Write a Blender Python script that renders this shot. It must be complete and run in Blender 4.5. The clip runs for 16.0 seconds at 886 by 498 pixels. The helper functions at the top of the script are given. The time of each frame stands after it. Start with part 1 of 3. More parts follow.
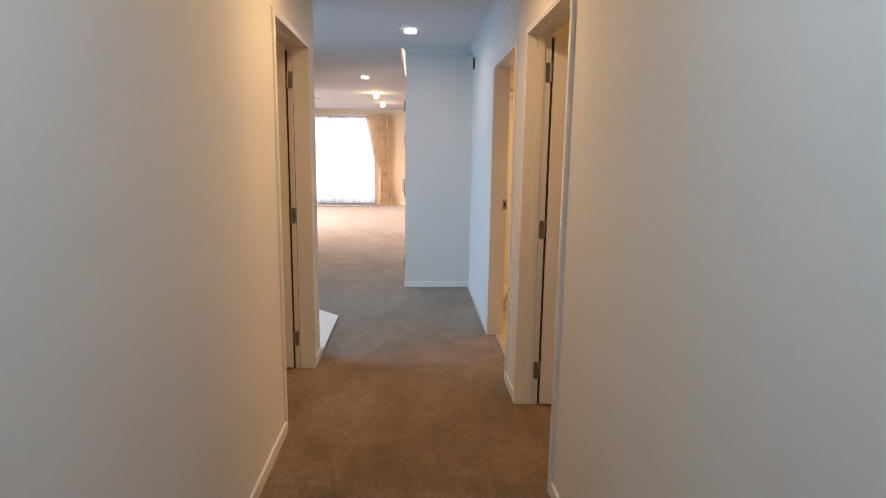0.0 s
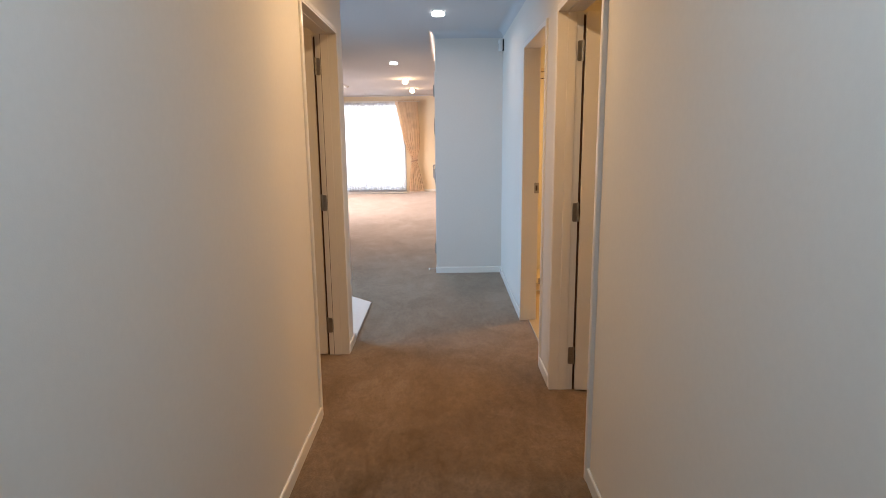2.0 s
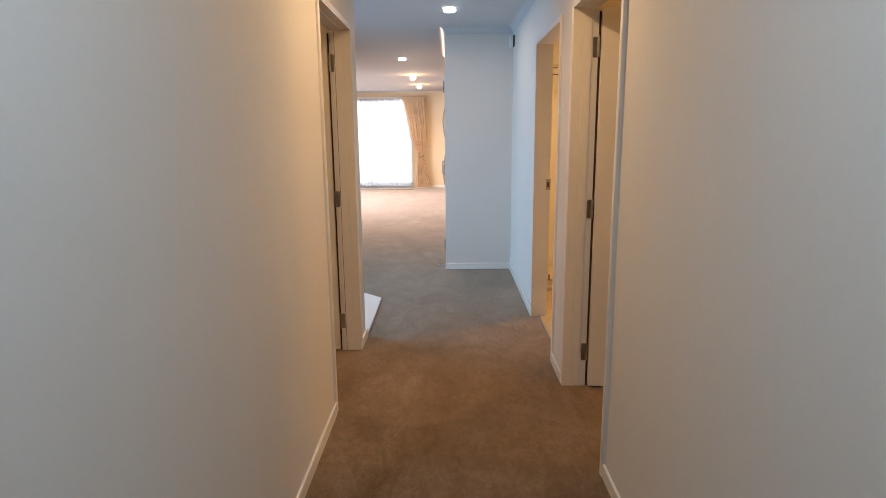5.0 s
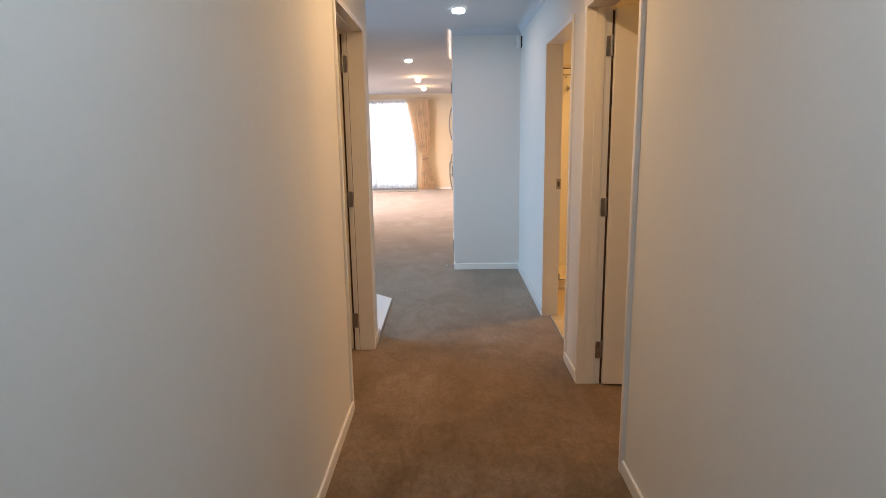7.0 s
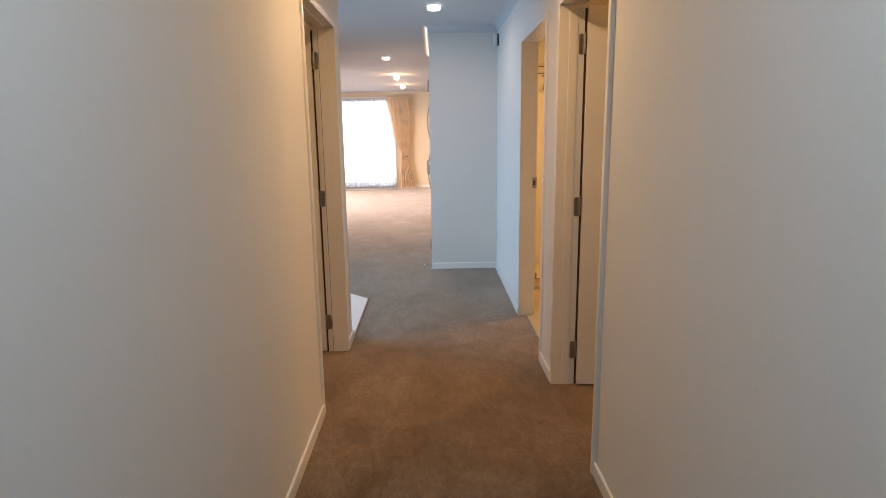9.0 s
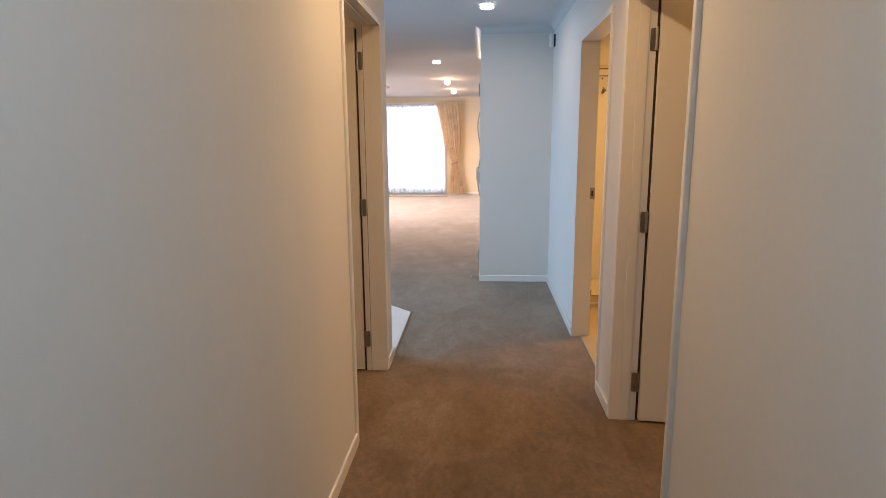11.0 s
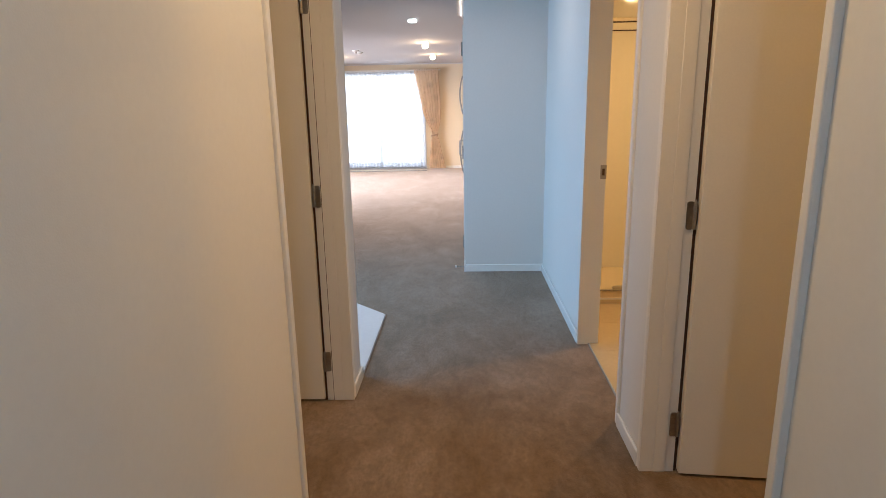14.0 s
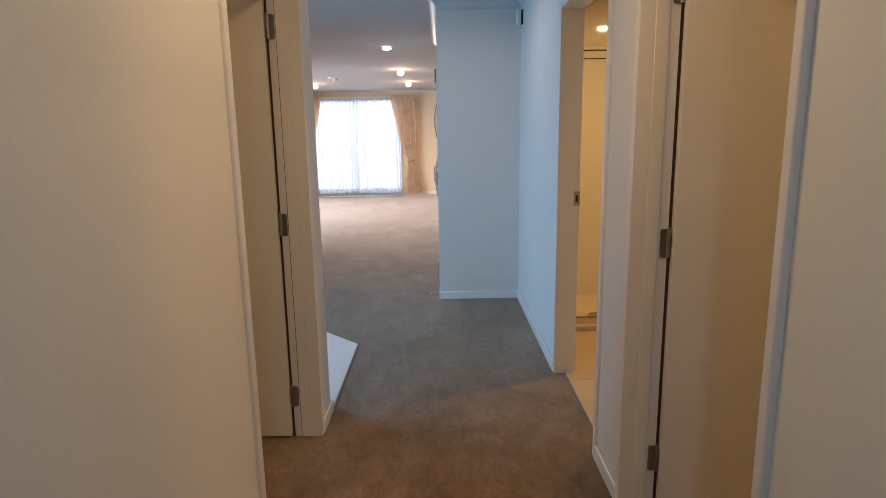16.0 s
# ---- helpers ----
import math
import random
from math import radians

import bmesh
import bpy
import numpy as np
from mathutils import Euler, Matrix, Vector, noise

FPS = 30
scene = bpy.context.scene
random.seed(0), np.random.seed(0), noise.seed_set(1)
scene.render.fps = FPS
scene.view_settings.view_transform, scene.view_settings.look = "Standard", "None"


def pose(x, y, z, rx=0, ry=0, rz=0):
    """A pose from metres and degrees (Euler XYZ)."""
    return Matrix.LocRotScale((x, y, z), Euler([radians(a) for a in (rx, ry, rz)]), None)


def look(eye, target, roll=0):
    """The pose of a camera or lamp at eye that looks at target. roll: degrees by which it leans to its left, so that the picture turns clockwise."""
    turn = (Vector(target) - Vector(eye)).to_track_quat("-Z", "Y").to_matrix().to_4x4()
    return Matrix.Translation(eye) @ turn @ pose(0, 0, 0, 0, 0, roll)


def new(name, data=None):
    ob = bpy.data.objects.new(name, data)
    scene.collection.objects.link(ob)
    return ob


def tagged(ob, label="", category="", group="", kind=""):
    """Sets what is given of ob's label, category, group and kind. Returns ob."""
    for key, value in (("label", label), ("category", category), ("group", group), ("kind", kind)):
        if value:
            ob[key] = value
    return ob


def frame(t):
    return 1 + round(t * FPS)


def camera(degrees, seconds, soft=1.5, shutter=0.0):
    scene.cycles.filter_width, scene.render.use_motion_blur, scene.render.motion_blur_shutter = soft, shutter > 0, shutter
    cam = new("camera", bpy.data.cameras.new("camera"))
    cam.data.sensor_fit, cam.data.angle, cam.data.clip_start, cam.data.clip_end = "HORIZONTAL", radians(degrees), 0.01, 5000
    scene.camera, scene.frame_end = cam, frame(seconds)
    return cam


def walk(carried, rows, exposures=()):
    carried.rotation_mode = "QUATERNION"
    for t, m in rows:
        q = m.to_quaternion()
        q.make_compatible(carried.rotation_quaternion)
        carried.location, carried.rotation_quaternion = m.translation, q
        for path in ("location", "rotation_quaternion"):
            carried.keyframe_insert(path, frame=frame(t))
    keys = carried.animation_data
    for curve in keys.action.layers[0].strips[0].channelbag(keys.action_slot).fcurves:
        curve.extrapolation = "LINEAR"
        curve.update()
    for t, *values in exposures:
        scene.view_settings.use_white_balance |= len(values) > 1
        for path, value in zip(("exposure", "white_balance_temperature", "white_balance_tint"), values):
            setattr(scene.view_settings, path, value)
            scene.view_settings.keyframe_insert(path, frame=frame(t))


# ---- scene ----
cam = camera(74.0, 16.0, 0.75)
PATH = [
    (0, (0.071, 0.351, 1.403), (0.174, 2.321, 1.07), 0.8),
    (0.5, (0.076, 0.352, 1.4), (0.117, 2.325, 1.078), 0.0),
    (1, (0.071, 0.359, 1.396), (0.097, 2.33, 1.062), -0.3),
    (1.5, (0.075, 0.362, 1.397), (0.077, 2.328, 1.03), -0.5),
    (2, (0.074, 0.378, 1.394), (0.069, 2.342, 1.014), -0.6),
    (2.5, (0.073, 0.379, 1.394), (0.066, 2.343, 1.017), -0.6),
    (3, (0.063, 0.379, 1.39), (0.055, 2.343, 1.016), -0.5),
    (3.5, (0.06, 0.375, 1.393), (0.045, 2.338, 1.012), -0.5),
    (6, (-0.011, 0.355, 1.398), (-0.036, 2.316, 1.004), -0.6),
    (6.5, (-0.026, 0.345, 1.397), (-0.079, 2.307, 1.013), -1.1),
    (7, (-0.044, 0.351, 1.383), (-0.071, 2.314, 0.998), -0.9),
    (7.5, (-0.039, 0.339, 1.385), (-0.015, 2.301, 0.996), -1.0),
    (8, (-0.047, 0.329, 1.385), (-0.007, 2.29, 0.992), -0.8),
    (10.3, (0.085, 0.566, 1.383), (0.041, 2.528, 0.999), -0.4),
    (10.5, (0.082, 0.592, 1.381), (0.013, 2.557, 1.013), -0.3),
    (11, (0.009, 0.673, 1.381), (-0.121, 2.634, 1.01), -0.4),
    (11.5, (-0.051, 0.736, 1.389), (-0.218, 2.694, 1.016), -1.4),
    (12, (-0.082, 0.852, 1.365), (-0.12, 2.821, 1.018), -0.7),
    (12.5, (-0.058, 0.953, 1.347), (-0.047, 2.914, 0.957), -0.4),
    (13, (0.02, 1.12, 1.378), (0.044, 3.071, 0.937), 0.9),
    (13.5, (0.024, 1.259, 1.365), (0.026, 3.213, 0.935), 0.9),
    (14, (-0.017, 1.428, 1.36), (-0.087, 3.372, 0.896), -1.0),
    (14.5, (-0.034, 1.466, 1.381), (-0.05, 3.42, 0.957), -0.8),
    (15, (-0.001, 1.479, 1.369), (0.011, 3.439, 0.971), -0.7),
    (15.5, (0.019, 1.488, 1.364), (0.02, 3.448, 0.965), -0.7),
    (16, (0.011, 1.494, 1.361), (0.016, 3.457, 0.979), -0.9),
]
walk(cam, [(t, look(eye, target, roll)) for t, eye, target, roll in PATH],
     [(0, 0.22, 6710, 17), (8.2, 0.21, 6710, 17), (10.5, 0.21, 6660, 17), (11.5, 0.14, 6570, 16), (13, 0.36, 6120, 12), (14.2, 0.11, 5880, 12), (15, -0.17, 5870, 12), (16, -0.22, 5920, 12)])

# ---------------------------------------------------------------- plan, in metres
XL, XR = -0.56, 0.655          # hall faces
ZC = 2.37                      # ceiling
HEAD = 1.983                   # underside of door heads
WT = 0.10                      # wall thickness
LY0, LY1 = 3.162, 4.0          # clear opening of the bedroom door in the left wall
RY0, RY1 = 2.593, 3.434        # clear opening of the bedroom door in the right wall
BY0, BY1 = 3.812, 4.677        # clear opening of the bathroom
LEND = 4.25                    # end of the left hall wall
YB = 6.30                      # wall that closes the hall
YF = 15.3                      # far living room wall
SOUTH = -1.7


# ---------------------------------------------------------------- world and light
world = bpy.data.worlds.new("world")
scene.world = world
world.use_nodes = True
wn = world.node_tree.nodes
sky = wn.new("ShaderNodeTexSky")
sky.sky_type = "NISHITA"
sky.sun_disc = False
sky.sun_elevation, sky.sun_rotation = radians(35), radians(200)
wn["Background"].inputs[1].default_value = 0.08
world.node_tree.links.new(sky.outputs[0], wn["Background"].inputs[0])


def area(name, m, power, colour, sx, sy=None, spread=180):
    d = bpy.data.lights.new(name, "AREA")
    d.energy, d.color, d.size = power, colour, sx
    d.shape = "RECTANGLE" if sy else "DISK"
    if sy:
        d.size_y = sy
    d.spread = radians(spread)
    ob = new(name, d)
    ob.matrix_world = m
    return ob


WARM = (1.0, 0.62, 0.28)
HALL = (1.0, 0.67, 0.33)
SOFT = (1.0, 0.86, 0.74)
# daylight in the openings
area("window_light_living", look((-1.90, YF - 0.02, 1.07), (-1.90, 0, 0.6)), 11.5, (0.92, 0.96, 1.0), 1.98, 2.08)
# fill from an unseen west opening, added to brighten the living room
area("unseen_west_fill_light", look((-5.25, 11.2, 0.9), (0, 12.2, -0.5)), 205, (0.94, 0.93, 1.0), 3.6, 1.4, 105)
area("window_light_entry", look((-2.65, 5.18, 1.1), (0, 5.3, 0.15)), 32, (0.34, 0.66, 1.0), 1.6, 1.9, 130)
# lamps of the ceiling: white ones over the hall, warm reflector bulbs over the living room
DOWNLIGHTS = [(0.042, 5.37, SOFT, 3.5), (-0.585, 8.62, SOFT, 15), (-0.585, 11.05, WARM, 30), (-0.575, 13.2, WARM, 28),
              (-2.40, 13.4, WARM, 28), (0.045, 0.80, (0.54, 0.79, 1.0), 9.4), (0.045, 2.97, HALL, 9.3)]


def bulb_lamp(name, at, power, colour, radius):
    d = bpy.data.lights.new(name, "POINT")
    d.energy, d.color, d.shadow_soft_size = power, colour, radius
    ob = new(name, d)
    ob.location = at
    return ob


for x, y, c, p in DOWNLIGHTS:
    area("downlight_lamp", pose(x, y, ZC - (0.098 if c == WARM else 0.042 if c == SOFT else 0.014)), p, c, 0.09, spread=172)
    if c == WARM:
        bulb_lamp("downlight_bulb", (x, y, ZC - 0.14), 5, (1.0, 0.66, 0.34), 0.04)
# unseen warm lamps taken to be on in the bedrooms, and the bathroom lamp
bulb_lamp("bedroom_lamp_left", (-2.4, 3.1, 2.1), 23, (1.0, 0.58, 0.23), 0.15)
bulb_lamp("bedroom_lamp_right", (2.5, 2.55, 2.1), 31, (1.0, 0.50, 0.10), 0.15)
area("bathroom_lamp", pose(1.60, 5.03, ZC - 0.03), 21, (1.0, 0.62, 0.25), 0.10, spread=178)


# ---------------------------------------------------------------- materials
def material(name, colour, rough=0.6, metal=0.0, var=0.06, scale=3.0, fine=90.0, bump=0.0, bump_scale=250.0, spec=0.5, rand=0.0):
    """Principled paint with slow patches, fine grain and relief, in object space."""
    m = bpy.data.materials.new(name)
    m.use_nodes = True
    n, l = m.node_tree.nodes, m.node_tree.links
    b = n["Principled BSDF"]
    b.inputs["Roughness"].default_value = rough
    b.inputs["Metallic"].default_value = metal
    b.inputs["Specular IOR Level"].default_value = spec
    geo = n.new("ShaderNodeNewGeometry")
    n1, n2 = n.new("ShaderNodeTexNoise"), n.new("ShaderNodeTexNoise")
    n1.inputs["Scale"].default_value, n1.inputs["Detail"].default_value = scale, 5
    n2.inputs["Scale"].default_value, n2.inputs["Detail"].default_value = fine, 3
    for q in (n1, n2):
        l.new(geo.outputs["Position"], q.inputs["Vector"])
    add = n.new("ShaderNodeMath")
    add.operation = "ADD"
    l.new(n1.outputs[0], add.inputs[0])
    l.new(n2.outputs[0], add.inputs[1])
    mapr = n.new("ShaderNodeMapRange")
    mapr.inputs["From Min"].default_value, mapr.inputs["From Max"].default_value = 0.6, 1.4
    mapr.inputs["To Min"].default_value, mapr.inputs["To Max"].default_value = 1 - var, 1 + var
    l.new(add.outputs[0], mapr.inputs["Value"])
    mix = n.new("ShaderNodeVectorMath")
    mix.operation = "SCALE"
    mix.inputs[0].default_value = colour
    l.new(mapr.outputs[0], mix.inputs["Scale"])
    l.new(mix.outputs[0], b.inputs["Base Color"])
    if bump:
        n3, bp = n.new("ShaderNodeTexNoise"), n.new("ShaderNodeBump")
        n3.inputs["Scale"].default_value, n3.inputs["Detail"].default_value = bump_scale, 4
        l.new(geo.outputs["Position"], n3.inputs["Vector"])
        bp.inputs["Strength"].default_value = bump
        bp.inputs["Distance"].default_value = 0.002
        l.new(n3.outputs[0], bp.inputs["Height"])
        l.new(bp.outputs[0], b.inputs["Normal"])
    return m


def carpet_material():
    """Cut-pile carpet: trodden and brushed patches over a fine speckle."""
    m = material("carpet", (0.174, 0.113, 0.065), rough=1.0, var=0.30, scale=38, fine=95, bump=1.0, bump_scale=260, spec=0.1)
    n, l = m.node_tree.nodes, m.node_tree.links
    b = n["Principled BSDF"]
    b.inputs["Sheen Weight"].default_value = 0.5
    b.inputs["Sheen Roughness"].default_value = 0.45
    b.inputs["Sheen Tint"].default_value = (1.0, 0.86, 0.74, 1)
    src = b.inputs["Base Color"].links[0].from_socket
    geo = n.new("ShaderNodeNewGeometry")
    # the pile was brushed along the hall: its specks are longer that way
    lay = n.new("ShaderNodeMapping")
    lay.inputs["Scale"].default_value = (1.0, 0.5, 1.0)
    l.new(geo.outputs["Position"], lay.inputs["Vector"])
    for q in [q for q in n if q.bl_idname == "ShaderNodeTexNoise"]:
        l.new(lay.outputs[0], q.inputs["Vector"])
    # two layers of brushed patches: broad trodden areas, and strokes of turned pile
    facs = []
    for scale, detail, dist, lo, hi, stretch in ((1.5, 5, 0.9, 0.77, 1.23, 0.6), (4.6, 6, 1.8, 0.84, 1.16, 0.5)):
        mp = n.new("ShaderNodeMapping")
        mp.inputs["Rotation"].default_value = (0, 0, 0.08 * scale)
        mp.inputs["Scale"].default_value = (1, stretch, 1)
        l.new(geo.outputs["Position"], mp.inputs["Vector"])
        t = n.new("ShaderNodeTexNoise")
        t.inputs["Scale"].default_value, t.inputs["Detail"].default_value, t.inputs["Distortion"].default_value = scale, detail, dist
        t.inputs["Roughness"].default_value = 0.55
        l.new(mp.outputs[0], t.inputs["Vector"])
        f = n.new("ShaderNodeMapRange")
        f.inputs["From Min"].default_value, f.inputs["From Max"].default_value = 0.34, 0.66
        f.inputs["To Min"].default_value, f.inputs["To Max"].default_value = lo, hi
        l.new(t.outputs[0], f.inputs["Value"])
        facs.append(f)
    r = n.new("ShaderNodeMath")
    r.operation = "MULTIPLY"
    l.new(facs[0].outputs[0], r.inputs[0])
    l.new(facs[1].outputs[0], r.inputs[1])
    v = n.new("ShaderNodeVectorMath")
    v.operation = "SCALE"
    l.new(src, v.inputs[0])
    l.new(r.outputs[0], v.inputs["Scale"])
    # pile that leans towards the light shows a greyer, paler side of the yarn
    hs, sat = n.new("ShaderNodeHueSaturation"), n.new("ShaderNodeMapRange")
    sat.inputs["From Min"].default_value, sat.inputs["From Max"].default_value = 0.75, 1.3
    sat.inputs["To Min"].default_value, sat.inputs["To Max"].default_value = 1.12, 0.82
    l.new(r.outputs[0], sat.inputs["Value"])
    l.new(sat.outputs[0], hs.inputs["Saturation"])
    l.new(v.outputs[0], hs.inputs["Color"])
    l.new(hs.outputs[0], b.inputs["Base Color"])
    return m


def sheer_material():
    m = bpy.data.materials.new("sheer_net")
    m.use_nodes = True
    n, l = m.node_tree.nodes, m.node_tree.links
    n.remove(n["Principled BSDF"])
    out = n["Material Output"]
    tl, tp, mx = n.new("ShaderNodeBsdfTranslucent"), n.new("ShaderNodeBsdfTransparent"), n.new("ShaderNodeMixShader")
    tl.inputs[0].default_value = (0.93, 0.94, 0.95, 1)
    mx.inputs[0].default_value = 0.78
    l.new(tp.outputs[0], mx.inputs[1])
    l.new(tl.outputs[0], mx.inputs[2])
    # shade of the gathered folds, put into the colour as bands down the cloth
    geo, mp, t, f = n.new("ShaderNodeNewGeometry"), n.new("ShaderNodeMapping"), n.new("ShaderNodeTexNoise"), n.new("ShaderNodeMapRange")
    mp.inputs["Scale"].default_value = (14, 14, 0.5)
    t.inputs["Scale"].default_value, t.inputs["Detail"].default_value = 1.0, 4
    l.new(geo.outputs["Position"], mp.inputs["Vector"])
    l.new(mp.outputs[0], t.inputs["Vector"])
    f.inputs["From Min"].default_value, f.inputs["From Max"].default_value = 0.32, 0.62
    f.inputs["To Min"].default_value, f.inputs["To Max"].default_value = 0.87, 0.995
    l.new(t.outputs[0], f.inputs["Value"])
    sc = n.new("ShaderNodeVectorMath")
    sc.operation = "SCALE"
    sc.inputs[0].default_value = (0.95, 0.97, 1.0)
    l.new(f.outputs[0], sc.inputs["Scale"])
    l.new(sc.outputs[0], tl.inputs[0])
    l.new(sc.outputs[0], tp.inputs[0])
    l.new(mx.outputs[0], out.inputs[0])
    return m


def glow(name, colour, strength):
    m = bpy.data.materials.new(name)
    m.use_nodes = True
    b = m.node_tree.nodes["Principled BSDF"]
    b.inputs["Base Color"].default_value = (0.8, 0.8, 0.8, 1)
    b.inputs["Emission Color"].default_value = (*colour, 1)
    b.inputs["Emission Strength"].default_value = strength
    return m


def glass_material():
    m = bpy.data.materials.new("clear_glass")
    m.use_nodes = True
    b = m.node_tree.nodes["Principled BSDF"]
    b.inputs["Transmission Weight"].default_value = 1.0
    b.inputs["Roughness"].default_value = 0.02
    b.inputs["IOR"].default_value = 1.1
    return m


def drape_material():
    """Gold-beige woven drape with faint darker leaf-like figures."""
    m = material("drape_cloth", (0.78, 0.61, 0.44), rough=0.75, var=0.10, scale=4, fine=300, bump=0.3, bump_scale=700, spec=0.2)
    n, l = m.node_tree.nodes, m.node_tree.links
    b = n["Principled BSDF"]
    src = b.inputs["Base Color"].links[0].from_socket
    geo = n.new("ShaderNodeNewGeometry")
    v = n.new("ShaderNodeTexVoronoi")
    v.inputs["Scale"].default_value = 4.5
    l.new(geo.outputs["Position"], v.inputs["Vector"])
    r = n.new("ShaderNodeMapRange")
    r.inputs["From Min"].default_value, r.inputs["From Max"].default_value = 0.2, 0.45
    r.inputs["To Min"].default_value, r.inputs["To Max"].default_value = 0.90, 1.04
    l.new(v.outputs["Distance"], r.inputs["Value"])
    s = n.new("ShaderNodeVectorMath")
    s.operation = "SCALE"
    l.new(src, s.inputs[0])
    l.new(r.outputs[0], s.inputs["Scale"])
    l.new(s.outputs[0], b.inputs["Base Color"])
    b.inputs["Sheen Weight"].default_value = 0.2
    return m


WALL = material("wall_paint", (0.74, 0.715, 0.67), rough=0.62, var=0.022, scale=1.3, fine=60, bump=0.12, bump_scale=320)
CEIL = material("ceiling_paint", (0.61, 0.615, 0.625), rough=0.8, var=0.02, scale=1.0, fine=50, bump=0.1, bump_scale=200)
TRIM = material("trim_enamel", (0.77, 0.735, 0.68), rough=0.28, var=0.025, scale=5, fine=120, bump=0.04, bump_scale=160)
DOOR = material("door_enamel", (0.74, 0.70, 0.63), rough=0.4, var=0.03, scale=3, fine=140, bump=0.06, bump_scale=220)
SKIRT = material("skirting_enamel", (0.85, 0.835, 0.80), rough=0.25, var=0.02, scale=6, fine=120)
CARPET = carpet_material()
STEEL = material("brushed_steel", (0.36, 0.34, 0.31), rough=0.38, metal=1.0, var=0.15, scale=40, fine=400)
HINGE = material("hinge_steel", (0.36, 0.335, 0.30), rough=0.4, metal=1.0, var=0.2, scale=50, fine=500)
# flat dark brown for joints, edges and holes, also put in as hinge-gap shade
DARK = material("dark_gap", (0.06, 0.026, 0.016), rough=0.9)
TILE = material("porcelain_tile", (0.62, 0.62, 0.61), rough=0.42, var=0.04, scale=6, fine=40)
BTILE = material("cream_tile", (0.51, 0.385, 0.23), rough=0.25, var=0.06, scale=6, fine=40)
GROUT = material("grout", (0.45, 0.43, 0.40), rough=0.9, var=0.1, scale=30)
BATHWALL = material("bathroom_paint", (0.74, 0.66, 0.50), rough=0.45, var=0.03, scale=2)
ACRYLIC = material("shower_lining", (0.78, 0.71, 0.55), rough=0.06, var=0.02, scale=2, fine=30)
TRAY = material("shower_tray", (0.70, 0.58, 0.38), rough=0.2, var=0.02)
FARWALL = material("living_wall_paint", (0.74, 0.635, 0.47), rough=0.65, var=0.03, scale=1.0, fine=60)
PLASTIC = material("white_plastic", (0.78, 0.77, 0.74), rough=0.35, var=0.02)
GREY = material("grey_plastic", (0.25, 0.25, 0.25), rough=0.5)
SHADE = material("sensor_gap_shade", (0.012, 0.012, 0.013), rough=0.5)
ALU = material("aluminium_frame", (0.55, 0.55, 0.55), rough=0.35, metal=0.8, var=0.05, scale=20)
DRAPE = drape_material()
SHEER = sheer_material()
GLASS = glass_material()
MAT = material("mat_weave", (0.42, 0.38, 0.34), rough=0.95, var=0.15, scale=20, fine=400, bump=0.6, bump_scale=400)
LAMPW = glow("lamp_glass_warm", (1.0, 0.80, 0.50), 9)
LAMPC = glow("lamp_glass_white", (0.90, 0.97, 1.0), 4.5)
OUTSIDE = glow("daylight_backdrop", (0.98, 0.985, 1.0), 1.65)


# ---------------------------------------------------------------- helpers for meshes
def part(name, bm, mat, parent=None, label="", smooth=False):
    me = bpy.data.meshes.new(name)
    bmesh.ops.recalc_face_normals(bm, faces=bm.faces)
    bm.to_mesh(me)
    bm.free()
    for mt in (mat if isinstance(mat, (list, tuple)) else [mat]):
        me.materials.append(mt)
    if smooth:
        for p in me.polygons:
            p.use_smooth = True
    ob = new(name, me)
    if parent is not None:
        ob.parent = parent
    if label:
        ob["label"] = label
    return ob


def box(bm, x0, x1, y0, y1, z0, z1, bevel=0.0, segs=2):
    r = bmesh.ops.create_cube(bm, size=1.0)
    vs = r["verts"]
    for v in vs:
        v.co = Vector(((x0 + x1) / 2 + v.co.x * (x1 - x0), (y0 + y1) / 2 + v.co.y * (y1 - y0), (z0 + z1) / 2 + v.co.z * (z1 - z0)))
    if bevel:
        es = list({e for v in vs for e in v.link_edges})
        bmesh.ops.bevel(bm, geom=es, offset=bevel, segments=segs, affect="EDGES", profile=0.5)


def boxes(*rows, bevel=0.0):
    bm = bmesh.new()
    for r in rows:
        box(bm, *r, bevel=bevel)
    return bm


def cyl(bm, r0, r1, depth, m, segs=20):
    bmesh.ops.create_cone(bm, cap_ends=True, segments=segs, radius1=r0, radius2=r1, depth=depth, matrix=m)


def lathe(profile, segs=32, m=Matrix.Identity(4)):
    """Surface of revolution about z; profile: (radius, z) pairs."""
    bm = bmesh.new()
    rings = []
    for r, z in profile:
        rings.append([bm.verts.new(m @ Vector((r * math.cos(2 * math.pi * i / segs), r * math.sin(2 * math.pi * i / segs), z))) for i in range(segs)])
    for a, b in zip(rings, rings[1:]):
        for i in range(segs):
            bm.faces.new((a[i], a[(i + 1) % segs], b[(i + 1) % segs], b[i]))
    return bm


def tube(points, radius, segs=10):
    bm = bmesh.new()
    rings = []
    pts = [Vector(p) for p in points]
    for i, p in enumerate(pts):
        d = (pts[min(i + 1, len(pts) - 1)] - pts[max(i - 1, 0)]).normalized()
        side = d.cross(Vector((0, 1, 0.01))).normalized()
        up = side.cross(d)
        rings.append([bm.verts.new(p + radius * (math.cos(a) * side + math.sin(a) * up)) for a in (2 * math.pi * k / segs for k in range(segs))])
    for a, b in zip(rings, rings[1:]):
        for k in range(segs):
            bm.faces.new((a[k], a[(k + 1) % segs], b[(k + 1) % segs], b[k]))
    bm.faces.new(rings[0])
    bm.faces.new(rings[-1])
    return bm


def thing(name, label, category, group="", at=(0, 0, 0)):
    ob = new(name)
    ob.empty_display_size = 0.1
    ob.location = at
    return tagged(ob, label, category, group)


